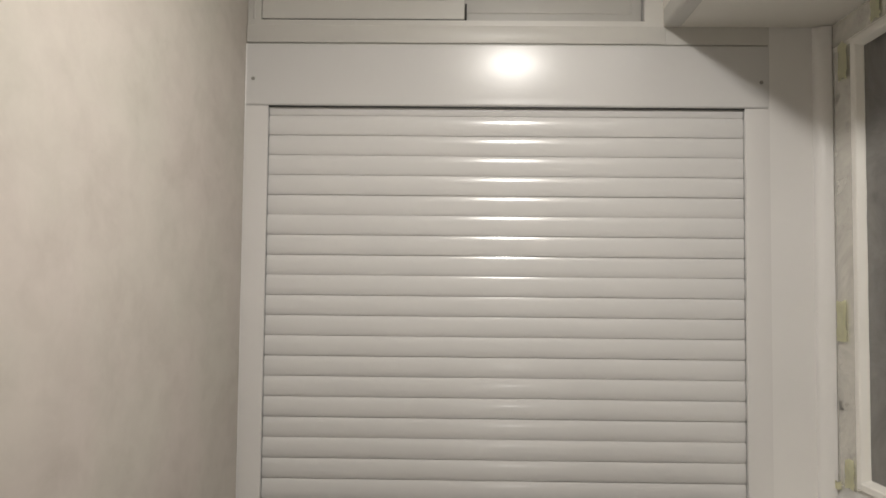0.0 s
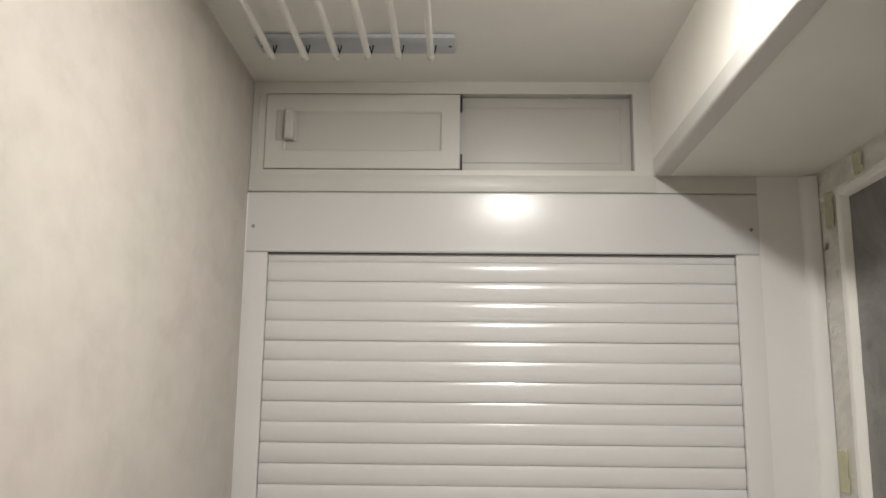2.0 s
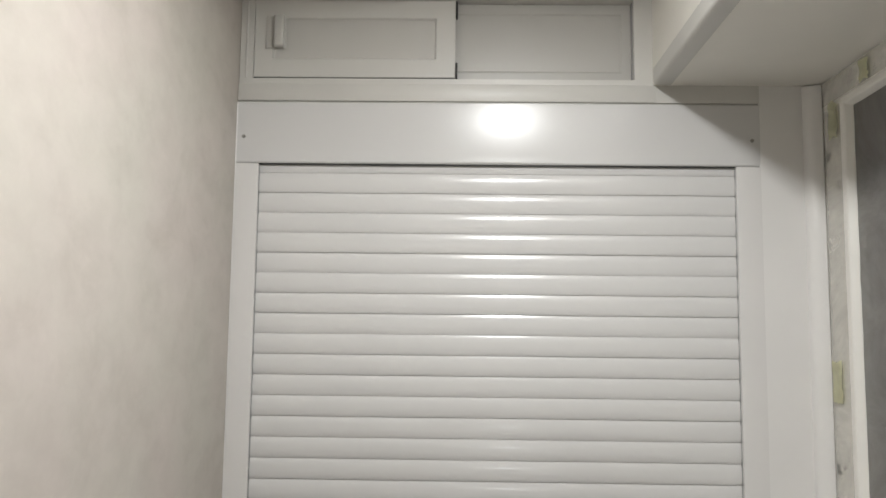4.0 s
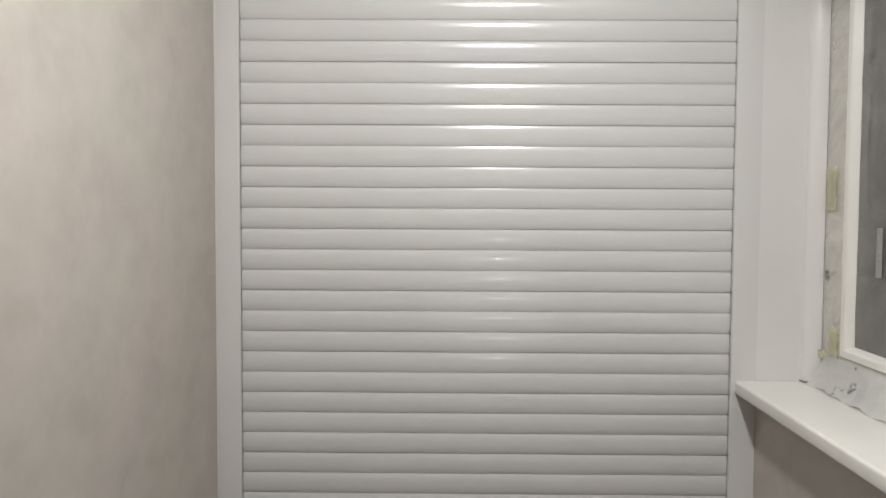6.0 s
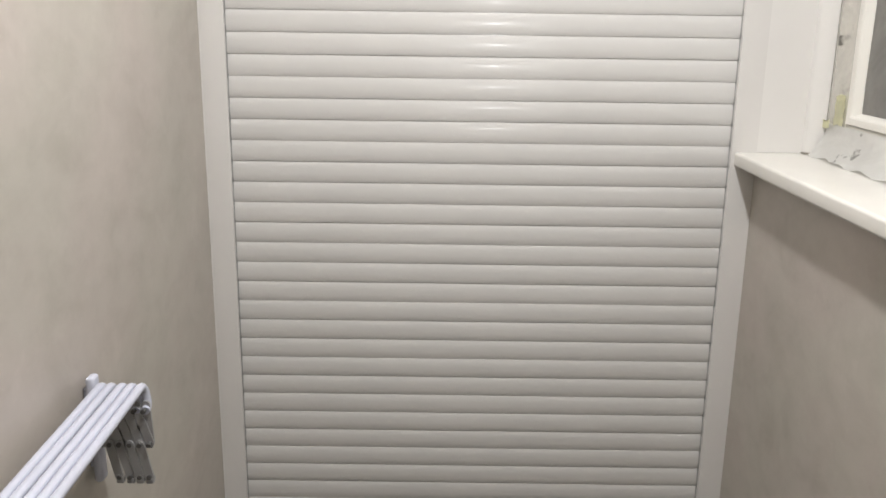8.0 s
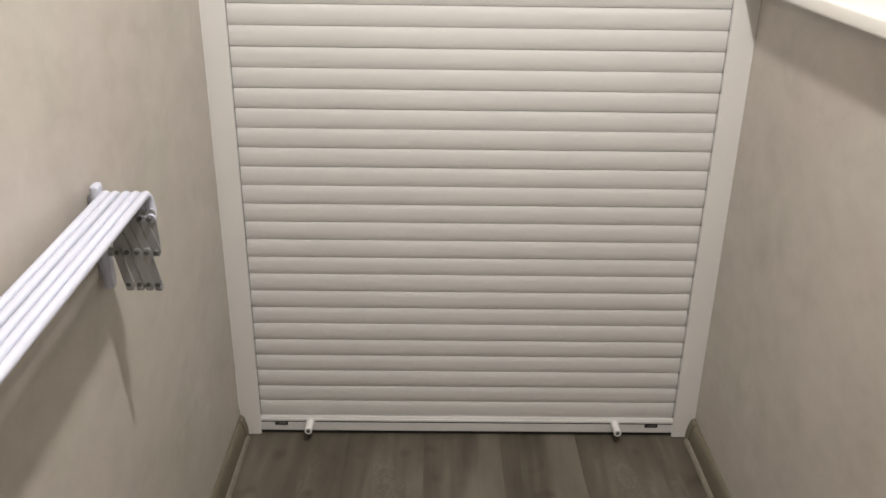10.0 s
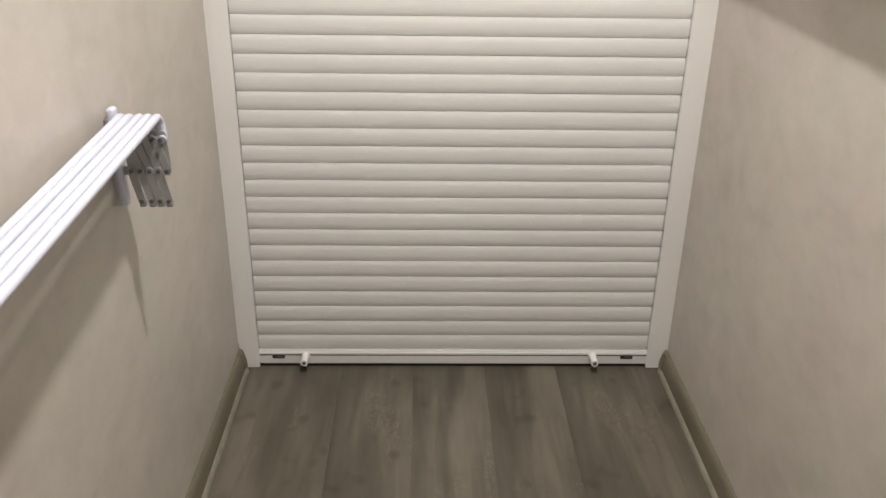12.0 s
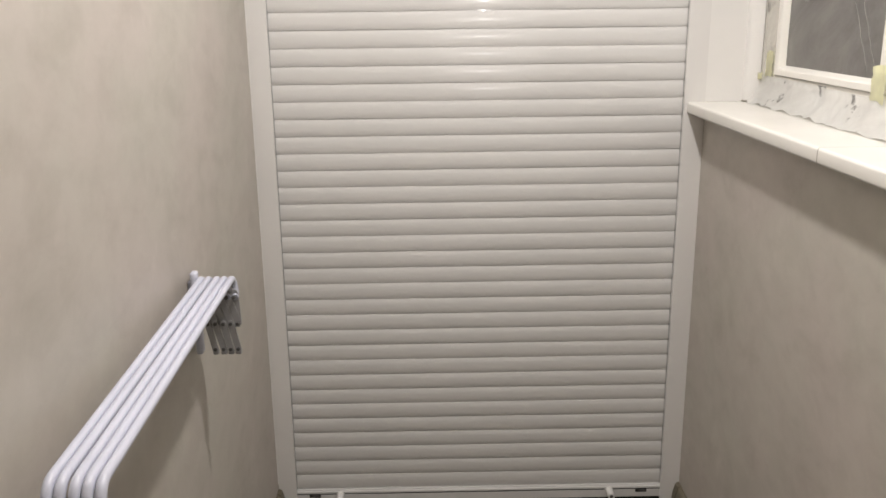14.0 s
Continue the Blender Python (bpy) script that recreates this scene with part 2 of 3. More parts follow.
def box(x0, x1, y0, y1, z0, z1, bevel=0.0, segments=2, bm=None):
    own = bmesh.new()
    bmesh.ops.create_cube(own, size=1)
    for v in own.verts:
        v.co = ((x0 + x1) / 2 + v.co.x * (x1 - x0), (y0 + y1) / 2 + v.co.y * (y1 - y0), (z0 + z1) / 2 + v.co.z * (z1 - z0))
    if bevel:
        bmesh.ops.bevel(own, geom=own.edges[:], offset=bevel, segments=segments, profile=0.5, affect="EDGES")
    if bm is None:
        return own
    me = bpy.data.meshes.new("tmp")
    own.to_mesh(me)
    own.free()
    bm.from_mesh(me)
    bpy.data.meshes.remove(me)
    return bm


def extrude(profile, axis, a, b, bm=None):
    """A closed profile swept straight along an axis. axis x: profile (y, z); y: (x, z); z: (x, y)."""
    bm = bm or bmesh.new()
    put = {"x": lambda p, s: (s, p[0], p[1]), "y": lambda p, s: (p[0], s, p[1]), "z": lambda p, s: (p[0], p[1], s)}[axis]
    ra, rb = [bm.verts.new(put(p, a)) for p in profile], [bm.verts.new(put(p, b)) for p in profile]
    n = len(profile)
    for i in range(n):
        bm.faces.new((ra[i], ra[(i + 1) % n], rb[(i + 1) % n], rb[i]))
    bm.faces.new(ra)
    bm.faces.new(rb[::-1])
    return bm


def tube(points, radius, sides=12, bm=None):
    """A round bar along points, capped."""
    bm = bm or bmesh.new()
    pts = [Vector(p) for p in points]
    rings, side = [], None
    for i, p in enumerate(pts):
        d = (pts[min(i + 1, len(pts) - 1)] - pts[max(i - 1, 0)]).normalized()
        if side is None:
            side = d.orthogonal().normalized()
        side = (side - d * side.dot(d)).normalized()
        other = d.cross(side)
        rings.append([bm.verts.new(p + radius * (math.cos(2 * math.pi * k / sides) * side + math.sin(2 * math.pi * k / sides) * other)) for k in range(sides)])
    for r0, r1 in zip(rings, rings[1:]):
        for k in range(sides):
            bm.faces.new((r0[k], r0[(k + 1) % sides], r1[(k + 1) % sides], r1[k]))
    bm.faces.new(rings[0][::-1])
    bm.faces.new(rings[-1])
    return bm


def bent(points, radius, steps=6):
    """A polyline with its corners rounded."""
    pts = [Vector(p) for p in points]
    out = [pts[0]]
    radii = [radius] * len(pts) if isinstance(radius, float) else list(radius)
    for a, b, c, r in zip(pts, pts[1:], pts[2:], radii):
        p, q = b + (a - b).normalized() * r, b + (c - b).normalized() * r
        for i in range(steps + 1):
            s = i / steps
            out.append((1 - s) ** 2 * p + 2 * s * (1 - s) * b + s * s * q)
    return out + [pts[-1]]


def screw_head(x, y, z, radius=0.0042):
    """A domed, slotted screw head facing the camera side (towards -y)."""
    bm = tube([(x, y + 0.001, z), (x, y - 0.0012, z)], radius, 12)
    tube([(x, y - 0.0012, z), (x, y - 0.0024, z)], radius * 0.62, 12, bm)
    return bm


# ---- structure ----
wall_left = solid("wall_left", box(XL - 0.12, XL, BACK, 0.25, -0.02, CEIL + 0.05), WALLPAPER,
                  "greige plaster-look wallpaper with upright streaks", "wall")
wall_right = solid("wall_right", box(XR, XR + 0.32, BACK, 0.25, -0.02, SILL_B - 0.001), WALLPAPER,
                   "greige plaster-look wallpaper below the window sill", "wall")
wall_end = solid("wall_end", box(XL, XR + 0.32, 0.25, 0.33, -0.02, CEIL + 0.05), BEAM, "plain wall behind the roller shutter", "wall")
# never in view; placed near and white to bounce fill towards the shutter
bounce_wall = solid("bounce_wall", box(XL - 0.12, XR + 0.32, BACK - 0.12, BACK, -0.02, CEIL + 0.05), BEAM,
                  "unseen white wall added close behind to bounce light", "wall")
ceiling = solid("ceiling", box(XL, BEAM_X + 0.02, BACK, 0.25, CEIL, CEIL + 0.05), CEILING, "matt white balcony ceiling", "ceiling")

# boxed-in lintel over the window, with an angle strip along its lower edge
lintel = thing("lintel", (BEAM_X, -1.6, SOFFIT), "white boxed lintel above the balcony window", "lintel", kind="structure")
part("lining", box(BEAM_X, 0.90, BACK, 0.24, SOFFIT, CEIL + 0.05), BEAM, lintel)
strip = [(BEAM_X - 0.0010, SOFFIT + 0.0355), (BEAM_X - 0.0030, SOFFIT + 0.0345)]
strip += [(float(BEAM_X + 0.006 - 0.009 * math.cos(a)), float(SOFFIT + 0.006 - 0.009 * math.sin(a))) for a in np.linspace(0.0, math.pi / 2, 9)]
strip += [(BEAM_X + 0.0345, SOFFIT - 0.0030), (BEAM_X + 0.0355, SOFFIT - 0.0010), (BEAM_X + 0.0008, SOFFIT - 0.0003), (BEAM_X - 0.0003, SOFFIT + 0.0008)]
# darker white than the lining, so the underside's shade is in the colour
part("corner_strip", extrude(strip, "y", BACK, -0.026), DOOR, lintel, "white plastic corner strip, toned darker for its shaded underside")

# white panel between the shutter and the window, and its quarter bead
reveal = thing("window_reveal", (0.63, 0, SILL_T), "white plastic reveal panel beside the window", "reveal", kind="structure")
part("panel", box(XR - 0.0020, 0.6805, -0.0136, 0.20, SILL_T + 0.0005, SOFFIT - 0.0002), PVC, reveal)
part("panel", box(BEAM_X - 0.003, XR - 0.0003, -0.0144, 0.09, 2.1462, SOFFIT - 0.0002), DOOR, reveal)
bead = [(0.668, -0.0125)] + [(0.7045 - 0.0365 * math.cos(a), -0.0130 - 0.0235 * math.sin(a)) for a in np.linspace(0.08, 1.5, 9)] + [(0.7045, -0.0125)]
part("bead", extrude([(float(x), float(y)) for x, y in bead], "z", SILL_T + 0.0005, SOFFIT - 0.003), PVC, reveal)
part("bead_foot", box(0.666, 0.690, -0.032, -0.0126, SILL_T + 0.0005, SILL_T + 0.0035, 0.001, 1), CAULK, reveal, "lumpy sealant at the sill")
solid("wall_window_end", box(WIN_X, 0.90, BACK, -1.32, SILL_T, SOFFIT), BEAM, "plain white wall past the window", "wall")

# skirting boards
for name, sx, wall in (("skirting_left", 1, XL), ("skirting_right", -1, XR)):
    sk = thing(name, (wall, -1.7, 0), "taupe plastic skirting board with a pale sealed foot", "skirting", kind="structure")
    prof = [(wall - 0.0 * sx, 0.0), (wall + 0.017 * sx, 0.0), (wall + 0.0175 * sx, 0.010), (wall + 0.016 * sx, 0.026), (wall + 0.012 * sx, 0.042),
            (wall + 0.009 * sx, 0.052), (wall + 0.004 * sx, 0.056), (wall - 0.0 * sx, 0.056)]
    prof = [(x + 0.0002 * sx, z + 0.0006) for x, z in prof]
    part("board", extrude(prof, "y", BACK + 0.001, -0.024), SKIRT, sk)
    cap = [(wall + (x - wall) * 1.08 + 0.0004 * sx, z * 1.04) for x, z in prof]
    part("end_cap", extrude(cap, "y", -0.040, -0.0145), SKIRT, sk)
    foot = [(wall + 0.0168 * sx, 0.0006), (wall + 0.0260 * sx, 0.0006), (wall + 0.0254 * sx, 0.003), (wall + 0.0215 * sx, 0.0095), (wall + 0.0168 * sx, 0.0125)]
    part("foot_strip", extrude(foot, "y", BACK + 0.001, -0.030), FOOT, sk, "pale sealant line along the floor")

# ---- window ----
window = thing("window_1", (WIN_X, -0.66, SILL_T), "white plastic balcony window still under protective film", "window", kind="structure")
GY0, GY1, GZ0, GZ1 = -0.150, -0.600, 1.236, 2.106     # first pane
WY1 = -1.32
fr = bmesh.new()
box(WIN_X, WIN_X + 0.06, -0.1215, 0.0, SILL_T, SOFFIT, 0.002, 1, fr)
box(WIN_X, WIN_X + 0.06, WY1, -0.1216, SILL_T, 1.212, 0.002, 1, fr)
box(WIN_X, WIN_X + 0.06, WY1, -0.1216, 2.128, SOFFIT - 0.0005, 0.002, 1, fr)
box(WIN_X, WIN_X + 0.06, -0.700, -0.652, 1.2121, 2.1279, 0.002, 1, fr)
box(WIN_X, WIN_X + 0.06, WY1, WY1 + 0.06, 1.2121, 2.1279, 0.002, 1, fr)
part("window_frame", fr, FRAME, window)


def sash(y0, y1):
    """A casement between y0 (far) and y1 (near): bevelled profile round the pane, rubber line, glass and clouded film."""
    z0, z1, w = 1.2135, 2.1265, 0.028
    gz0, gz1, near = 1.236, 2.106, 0.045
    bm = bmesh.new()
    outer = [(y0, z0), (y1, z0), (y1, z1), (y0, z1)]
    inner = [(y0 - w, gz0), (y1 + near, gz0), (y1 + near, gz1), (y0 - w, gz1)]
    loops = []
    for mix_in, x in ((0.0, WIN_X + 0.03), (0.0, WIN_X - 0.003), (0.06, WIN_X - 0.005), (0.58, WIN_X - 0.005), (0.72, WIN_X - 0.003), (1.0, WIN_X + 0.010), (1.0, WIN_X + 0.03)):
        loops.append([bm.verts.new((x, o[0] + (i[0] - o[0]) * mix_in, o[1] + (i[1] - o[1]) * mix_in)) for o, i in zip(outer, inner)])
    loops.append(loops[0])
    for l0, l1 in zip(loops, loops[1:]):
        for k in range(4):
            bm.faces.new((l0[k], l0[(k + 1) % 4], l1[(k + 1) % 4], l1[k]))
    s = part("sash", bm, FRAME, window, smooth=20)
    pane = part("pane", box(WIN_X + 0.0140, WIN_X + 0.0180, y1 + near - 0.008, y0 - w + 0.008, gz0 - 0.008, gz1 + 0.008), GLASS, s, smooth=0)
    pane.visible_shadow = False
    return s


def crumpled(x, y0, y1, z0, z1, ny, nz, height, seed, lift=0.0):
    """A wrinkled sheet of film standing on the plane x, with folds and a wavy edge."""
    bm = bmesh.new()
    grid = []
    for i in range(ny + 1):
        row = []
        for j in range(nz + 1):
            u, v = i / ny, j / nz
            y, z = y0 + (y1 - y0) * u, z0 + (z1 - z0) * v
            f = noise.noise(Vector((seed, y * 14, z * 14))) + 0.6 * abs(noise.noise(Vector((seed + 5, y * 34, z * 26))))
            d = height * (0.55 + f) + lift * (1 - v) ** 2
            z += (1 - v) * 0.010 * noise.noise(Vector((seed + 9, y * 20, 0))) * (lift > 0)
            row.append(bm.verts.new((x - max(0.0006, d), y, z)))
        grid.append(row)
    for i in range(ny):
        for j in range(nz):
            bm.faces.new((grid[i][j], grid[i + 1][j], grid[i + 1][j + 1], grid[i][j + 1]))
    bmesh.ops.solidify(bm, geom=bm.faces[:], thickness=0.0004)
    return bm


sash_far = sash(-0.1225, -0.645)
part("pane_film", crumpled(WIN_X + 0.0130, GY0 + 0.004, GY1 - 0.002, GZ0 - 0.002, GZ1 + 0.002, 34, 60, 0.002, 3.0), PANE_FILM, sash_far,
     "clouded wrinkled protective film on the glass", smooth=60)
sash_near = sash(-0.702, -1.258)
part("pane_film", crumpled(WIN_X + 0.0130, -0.732, -1.210, GZ0 - 0.002, GZ1 + 0.002, 34, 60, 0.002, 8.0), PANE_FILM, sash_near, "", smooth=60)
# creases in the film that catch the light
crease = bmesh.new()
for (ya, za), (yb, zb) in (((-0.570, 1.250), (-0.400, 1.56)), ((-0.545, 1.245), (-0.440, 1.42)), ((-0.36, 1.60), (-0.26, 1.80))):
    pts = [(WIN_X + 0.0098, ya + (yb - ya) * s + 0.006 * noise.noise(Vector((s * 4, ya * 9, 0))), za + (zb - za) * s) for s in np.linspace(0, 1, 9)]
    tube([(float(a), float(b), float(c)) for a, b, c in pts], 0.0007, 5, crease)
part("film_crease", crease, CREASE, sash_far, "milky crease in the film")
part("glass_label", box(WIN_X + 0.0080, WIN_X + 0.0090, -0.254, -0.232, 1.380, 1.472, 0.0004, 1), LABEL, sash_far, "small white paper label on the pane")
for z0, z1 in ((1.450, 1.462), (1.425, 1.430), (1.414, 1.418)):
    part("print_bar", box(WIN_X + 0.0074, WIN_X + 0.0079, -0.249, -0.237, z0, z1), GASKET, sash_far)

# film on the frame, loose at the bottom
part("frame_film", crumpled(WIN_X, -0.040, -0.118, 1.20, 2.12, 8, 70, 0.0022, 1.0), STRIP_FILM, window, "milky frame film with worn grey print", 60)
part("frame_film", crumpled(WIN_X, -0.026, -0.64, 2.132, 2.182, 44, 5, 0.002, 2.0), STRIP_FILM, window, "milky frame film with worn grey print", 60)
part("frame_film", crumpled(WIN_X, -0.050, -0.40, SILL_T + 0.003, 1.208, 56, 14, 0.0075, 4.0, 0.032), FRAME_FILM, window, "loose crumpled film hanging on the sill", 60)
part("frame_film", crumpled(WIN_X - 0.004, -0.385, -1.20, SILL_T + 0.003, 1.205, 100, 14, 0.0070, 6.0, 0.034), FRAME_FILM, window, "loose crumpled film hanging on the sill", 60)


def tape(y0, y1, z0, z1, seed, x=WIN_X - 0.006, label="torn piece of yellow masking tape"):
    """A torn strip of masking tape lying against the frame."""
    bm, n = bmesh.new(), 8
    rows = []
    for i in range(n + 1):
        s = i / n
        wob = 0.016 * noise.noise(Vector((seed, s * 6, 0)))
        rows.append([bm.verts.new((x - 0.0015 * noise.noise(Vector((seed, s * 3, k))), y + wob * (k - 0.5), z0 + (z1 - z0) * s + (0.014 * noise.noise(Vector((seed, k * 7.3 + i, 1))) if i in (0, n) else 0)))
                     for k, y in ((0, y0), (0.5, (y0 + y1) / 2), (1, y1))])
    for a, b in zip(rows, rows[1:]):
        for k in range(2):
            bm.faces.new((a[k], a[k + 1], b[k + 1], b[k]))
    bmesh.ops.solidify(bm, geom=bm.faces[:], thickness=0.0005)
    part("tape", bm, TAPE, window, label, 60)


tape(-0.046, -0.090, 1.505, 1.590, 1)
tape(-0.074, -0.114, 1.205, 1.262, 2)
tape(-0.030, -0.066, 1.198, 1.214, 3, WIN_X - 0.010)
tape(-0.606, -0.655, 1.20, 1.262, 4, WIN_X - 0.012)
tape(-0.215, -0.252, 2.130, 2.176, 5)
tape(-0.070, -0.110, 2.05, 2.128, 6)

# ---- window sill ----
sill = thing("window_sill", (0.62, -1.6, SILL_B), "glossy white window sill board with an end joint", "window sill")


def sill_board(y0, y1):
    r, h = 0.006, SILL_T - SILL_B
    prof = [(WIN_X - 0.0005, SILL_B), (SILL_X + r, SILL_B)]
    prof += [(SILL_X + r - r * math.sin(a), SILL_B + r - r * math.cos(a)) for a in np.linspace(0.3, 1.57, 4)]
    prof += [(SILL_X + r - r * math.cos(a), SILL_T - r + r * math.sin(a)) for a in np.linspace(0, 1.57, 5)]
    prof += [(WIN_X - 0.0005, SILL_T)]
    return extrude([(float(x), float(z)) for x, z in prof], "y", y0, y1)


part("board", sill_board(-0.7725, -0.0132), SILL, sill)
part("board", sill_board(BACK + 0.001, -0.7755), SILL, sill)
part("joint_strip", sill_board(-0.7756, -0.7724), CAULK, sill, "pale joint between the boards")

# ---- cabinet above the shutter ----
cabinet = thing("wall_cabinet", (-0.1165, 0.05, 2.147), "white overhead cabinet with two sliding doors", "cabinet")
CX0, CX1, CZ0, CZ1 = XL + 0.001, BEAM_X + 0.004, 2.1463, CEIL + 0.002
cf = bmesh.new()
box(CX0, CX1, -0.016, 0.10, CZ0, 2.1855, 0.0020, 2, cf)
box(CX0, CX1, -0.0095, 0.10, 2.1854, 2.1990, 0.0, 1, cf)
box(CX0, CX1, -0.0085, 0.10, 2.3825, CZ1, 0.0, 1, cf)
box(CX0, -0.5425, -0.0085, 0.10, 2.1991, 2.3824, 0.0, 1, cf)
box(0.3045, CX1, -0.0085, 0.10, 2.1991, 2.3824, 0.0, 1, cf)
part("carcass", cf, DOOR, cabinet)
part("back_panel", box(CX0, CX1, 0.101, 0.24, CZ0, CZ1), DOOR_SHADED, cabinet)
lip = bmesh.new()
box(-0.5600, -0.5555, -0.0105, -0.0084, 2.2005, 2.3834, 0.001, 1, lip)
part("frame_bead", lip, DOOR, cabinet)


def cabinet_door(x0, x1, z0, z1, y, stile, material, field, label, recess=0.005):
    """A sliding door leaf: bevelled frame round a recessed infill."""
    bm = bmesh.new()
    loops = []
    for inset, yy in ((0.0, y + 0.016), (0.0, y + 0.0015), (0.0015, y), (stile - 0.004, y), (stile, y + recess), (stile, y + 0.016)):
        loops.append([bm.verts.new((xx, yy, zz)) for xx, zz in ((x0 + inset, z0 + inset), (x1 - inset, z0 + inset), (x1 - inset, z1 - inset), (x0 + inset, z1 - inset))])
    loops.append(loops[0])
    for l0, l1 in zip(loops, loops[1:]):
        for k in range(4):
            bm.faces.new((l0[k], l0[(k + 1) % 4], l1[(k + 1) % 4], l1[k]))
    d = part("door", bm, material, cabinet, label, 20)
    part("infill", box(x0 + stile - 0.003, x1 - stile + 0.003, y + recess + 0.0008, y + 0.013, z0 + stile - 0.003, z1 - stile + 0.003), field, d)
    return d


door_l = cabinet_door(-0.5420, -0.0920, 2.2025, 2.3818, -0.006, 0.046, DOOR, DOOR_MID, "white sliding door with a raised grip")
# rear door takes the darker white for the shade it stands in
cabinet_door(-0.1180, 0.3040, 2.2000, 2.3820, 0.016, 0.026, DOOR_SHADED, DOOR_SHADED, "white sliding door set behind the other", 0.002)
grip = box(-0.5160, -0.4700, -0.0105, -0.0062, 2.268, 2.342, 0.002, 2)
box(-0.4960, -0.4730, -0.0260, -0.0106, 2.268, 2.342, 0.005, 3, grip)
part("handle", grip, DOOR_MID, door_l, "white plastic grip")
# solid dark and grey strips stand in for shade in the door gaps
part("gap_shade", box(-0.5405, -0.0925, -0.0055, 0.016, 2.1992, 2.2021), DARK, cabinet, "dark strip for the shade in the gap under the door")
shade_gap = box(-0.0860, 0.3038, 0.0060, 0.0300, 2.1992, 2.2018)
part("gap_shade", shade_gap, DARK, cabinet, "dark strip for the shade in the gap under the door")
part("gap_shade", box(0.3022, 0.3044, 0.0040, 0.0300, 2.2019, 2.3818), GASKET, cabinet, "grey strip for the shade in the gap beside the door")
for z0, z1 in ((2.2025, 2.2385), (2.346, 2.3815)):
    part("seal_and_gap_shade", box(-0.0916, -0.0868, -0.0045, 0.0176, z0, z1, 0.001, 1), DARK, cabinet, "black brush seal")

# ---- roller shutter ----
shutter = thing("roller_shutter", (0, 0, 0), "closed white aluminium roller shutter between the side walls", "roller shutter")


def slat_mesh():
    """One curved hollow slat with rolled edges and the hook that joins it to the next."""
    sag, g, n = 0.0028, 0.0014, 24
    z0, z1 = g, PITCH - g * 0.6
    mid, half = (z0 + z1) / 2, (z1 - z0) / 2
    prof = [(0.0042, z0 + 0.0004), (0.0012, z0 + 0.0001)]
    for i in range(n + 1):
        s = -1 + 2 * i / n
        prof.append((-sag * (1 - abs(s) ** 2.4), mid + half * s))
    prof += [(0.0010, z1 + 0.0003), (0.0042, z1 - 0.0003)]
    bm = extrude([(float(y), float(z)) for y, z in prof], "x", -XO - 0.008, XO + 0.008)
    hook = [(0.0024, PITCH - 0.004), (0.0024, PITCH + 0.0030), (0.0060, PITCH + 0.0030), (0.0060, PITCH - 0.004)]
    return extrude(hook, "x", -XO - 0.006, XO + 0.006, bm)


slat = part("slat", slat_mesh(), SLAT, shutter, smooth=28)
slat.location.z += BAR_TOP
for i in range(1, SLATS):
    s = again(slat, (0, 0.0004 * math.sin(i * 2.3), i * PITCH))
    s.rotation_euler = (radians(0.25 * math.sin(i * 1.7)), 0, 0)

for side in (-1, 1):
    inner, outer = side * XO, side * (0.5722 if side < 0 else 0.5747)
    prof = [(inner, 0.024), (inner, 0.0085), (inner + side * 0.010, 0.0085), (inner + side * 0.010, -0.0085), (inner, -0.0085), (inner, -0.0118),
            (inner + side * 0.0008, -0.0135), (inner + side * 0.003, -0.0142), (outer - side * 0.002, -0.0142), (outer, -0.0142 if side > 0 else -0.0125), (outer, -0.009), (outer, 0.024)]
    part("guide_rail", extrude(prof, "z", 0.0015, 2.0052), RAIL, shutter, "white side guide rail")
    part("rail_gasket", box(min(inner, inner - side * 0.0010), max(inner, inner - side * 0.0010), -0.0040, 0.006, 0.051, 2.001), GASKET, shutter, "thin grey gasket")
# cover of the shutter box, folded back along its lower edge
cov = [(float(-0.0150 + 0.22 * (z - 2.095) ** 2), float(z)) for z in np.linspace(2.1412, 2.0147, 11)]
cov += [(float(-0.0082 - 0.0055 * math.cos(a)), float(2.0117 - 0.0055 * math.sin(a))) for a in np.linspace(0.0, 1.5, 9)]
cov += [ (-0.0075, 2.0062), (-0.0075, 2.0092), (-0.0115, 2.0097), (-0.0115, 2.1390), (0.10, 2.1390), (0.10, 2.1430), (-0.0130, 2.1430)]
part("box_cover", extrude(cov, "x", XL + 0.001, XR - 0.0005), COVER, shutter, "smooth white front cover", 30)
part("box_back", box(XL + 0.001, XR - 0.001, 0.10, 0.22, 1.95, 2.143), DARK, shutter)
part("joint_strip", box(XL + 0.002, XR - 0.002, -0.0105, 0.09, 2.1432, 2.1461), DOOR_SHADED, shutter, "grey joint above the box")
# dark strip painted in for the shadowed gap below the cover
part("seal_and_gap_shade", box(-XO, XO, -0.0095, -0.0045, 2.0038, 2.0064), DARK, shutter, "dark strip for the shaded gap under the box")
for x, z in ((-0.556, 2.065), (0.557, 2.063)):
    part("screw", screw_head(x, -0.0151, z), SCREW, shutter, "small zinc screw")

part("sealant_bead", tube([(XL + 0.0012, -0.0152, 0.075), (XL + 0.0012, -0.0152, 2.1425)], 0.0014, 8), PVC, shutter, "thin white sealant bead")

# end bar with its groove, stops and locks
bar = [(0.006, 0.0105), (-0.0085, 0.0105), (-0.0095, 0.0120), (-0.0095, 0.0345), (-0.0055, 0.0350), (-0.0055, 0.0382), (-0.0095, 0.0387),
       (-0.0095, 0.0440), (-0.0070, 0.0466), (-0.0074, 0.0474), (-0.0066, 0.0496), (0.002, 0.0500), (0.006, 0.0495)]
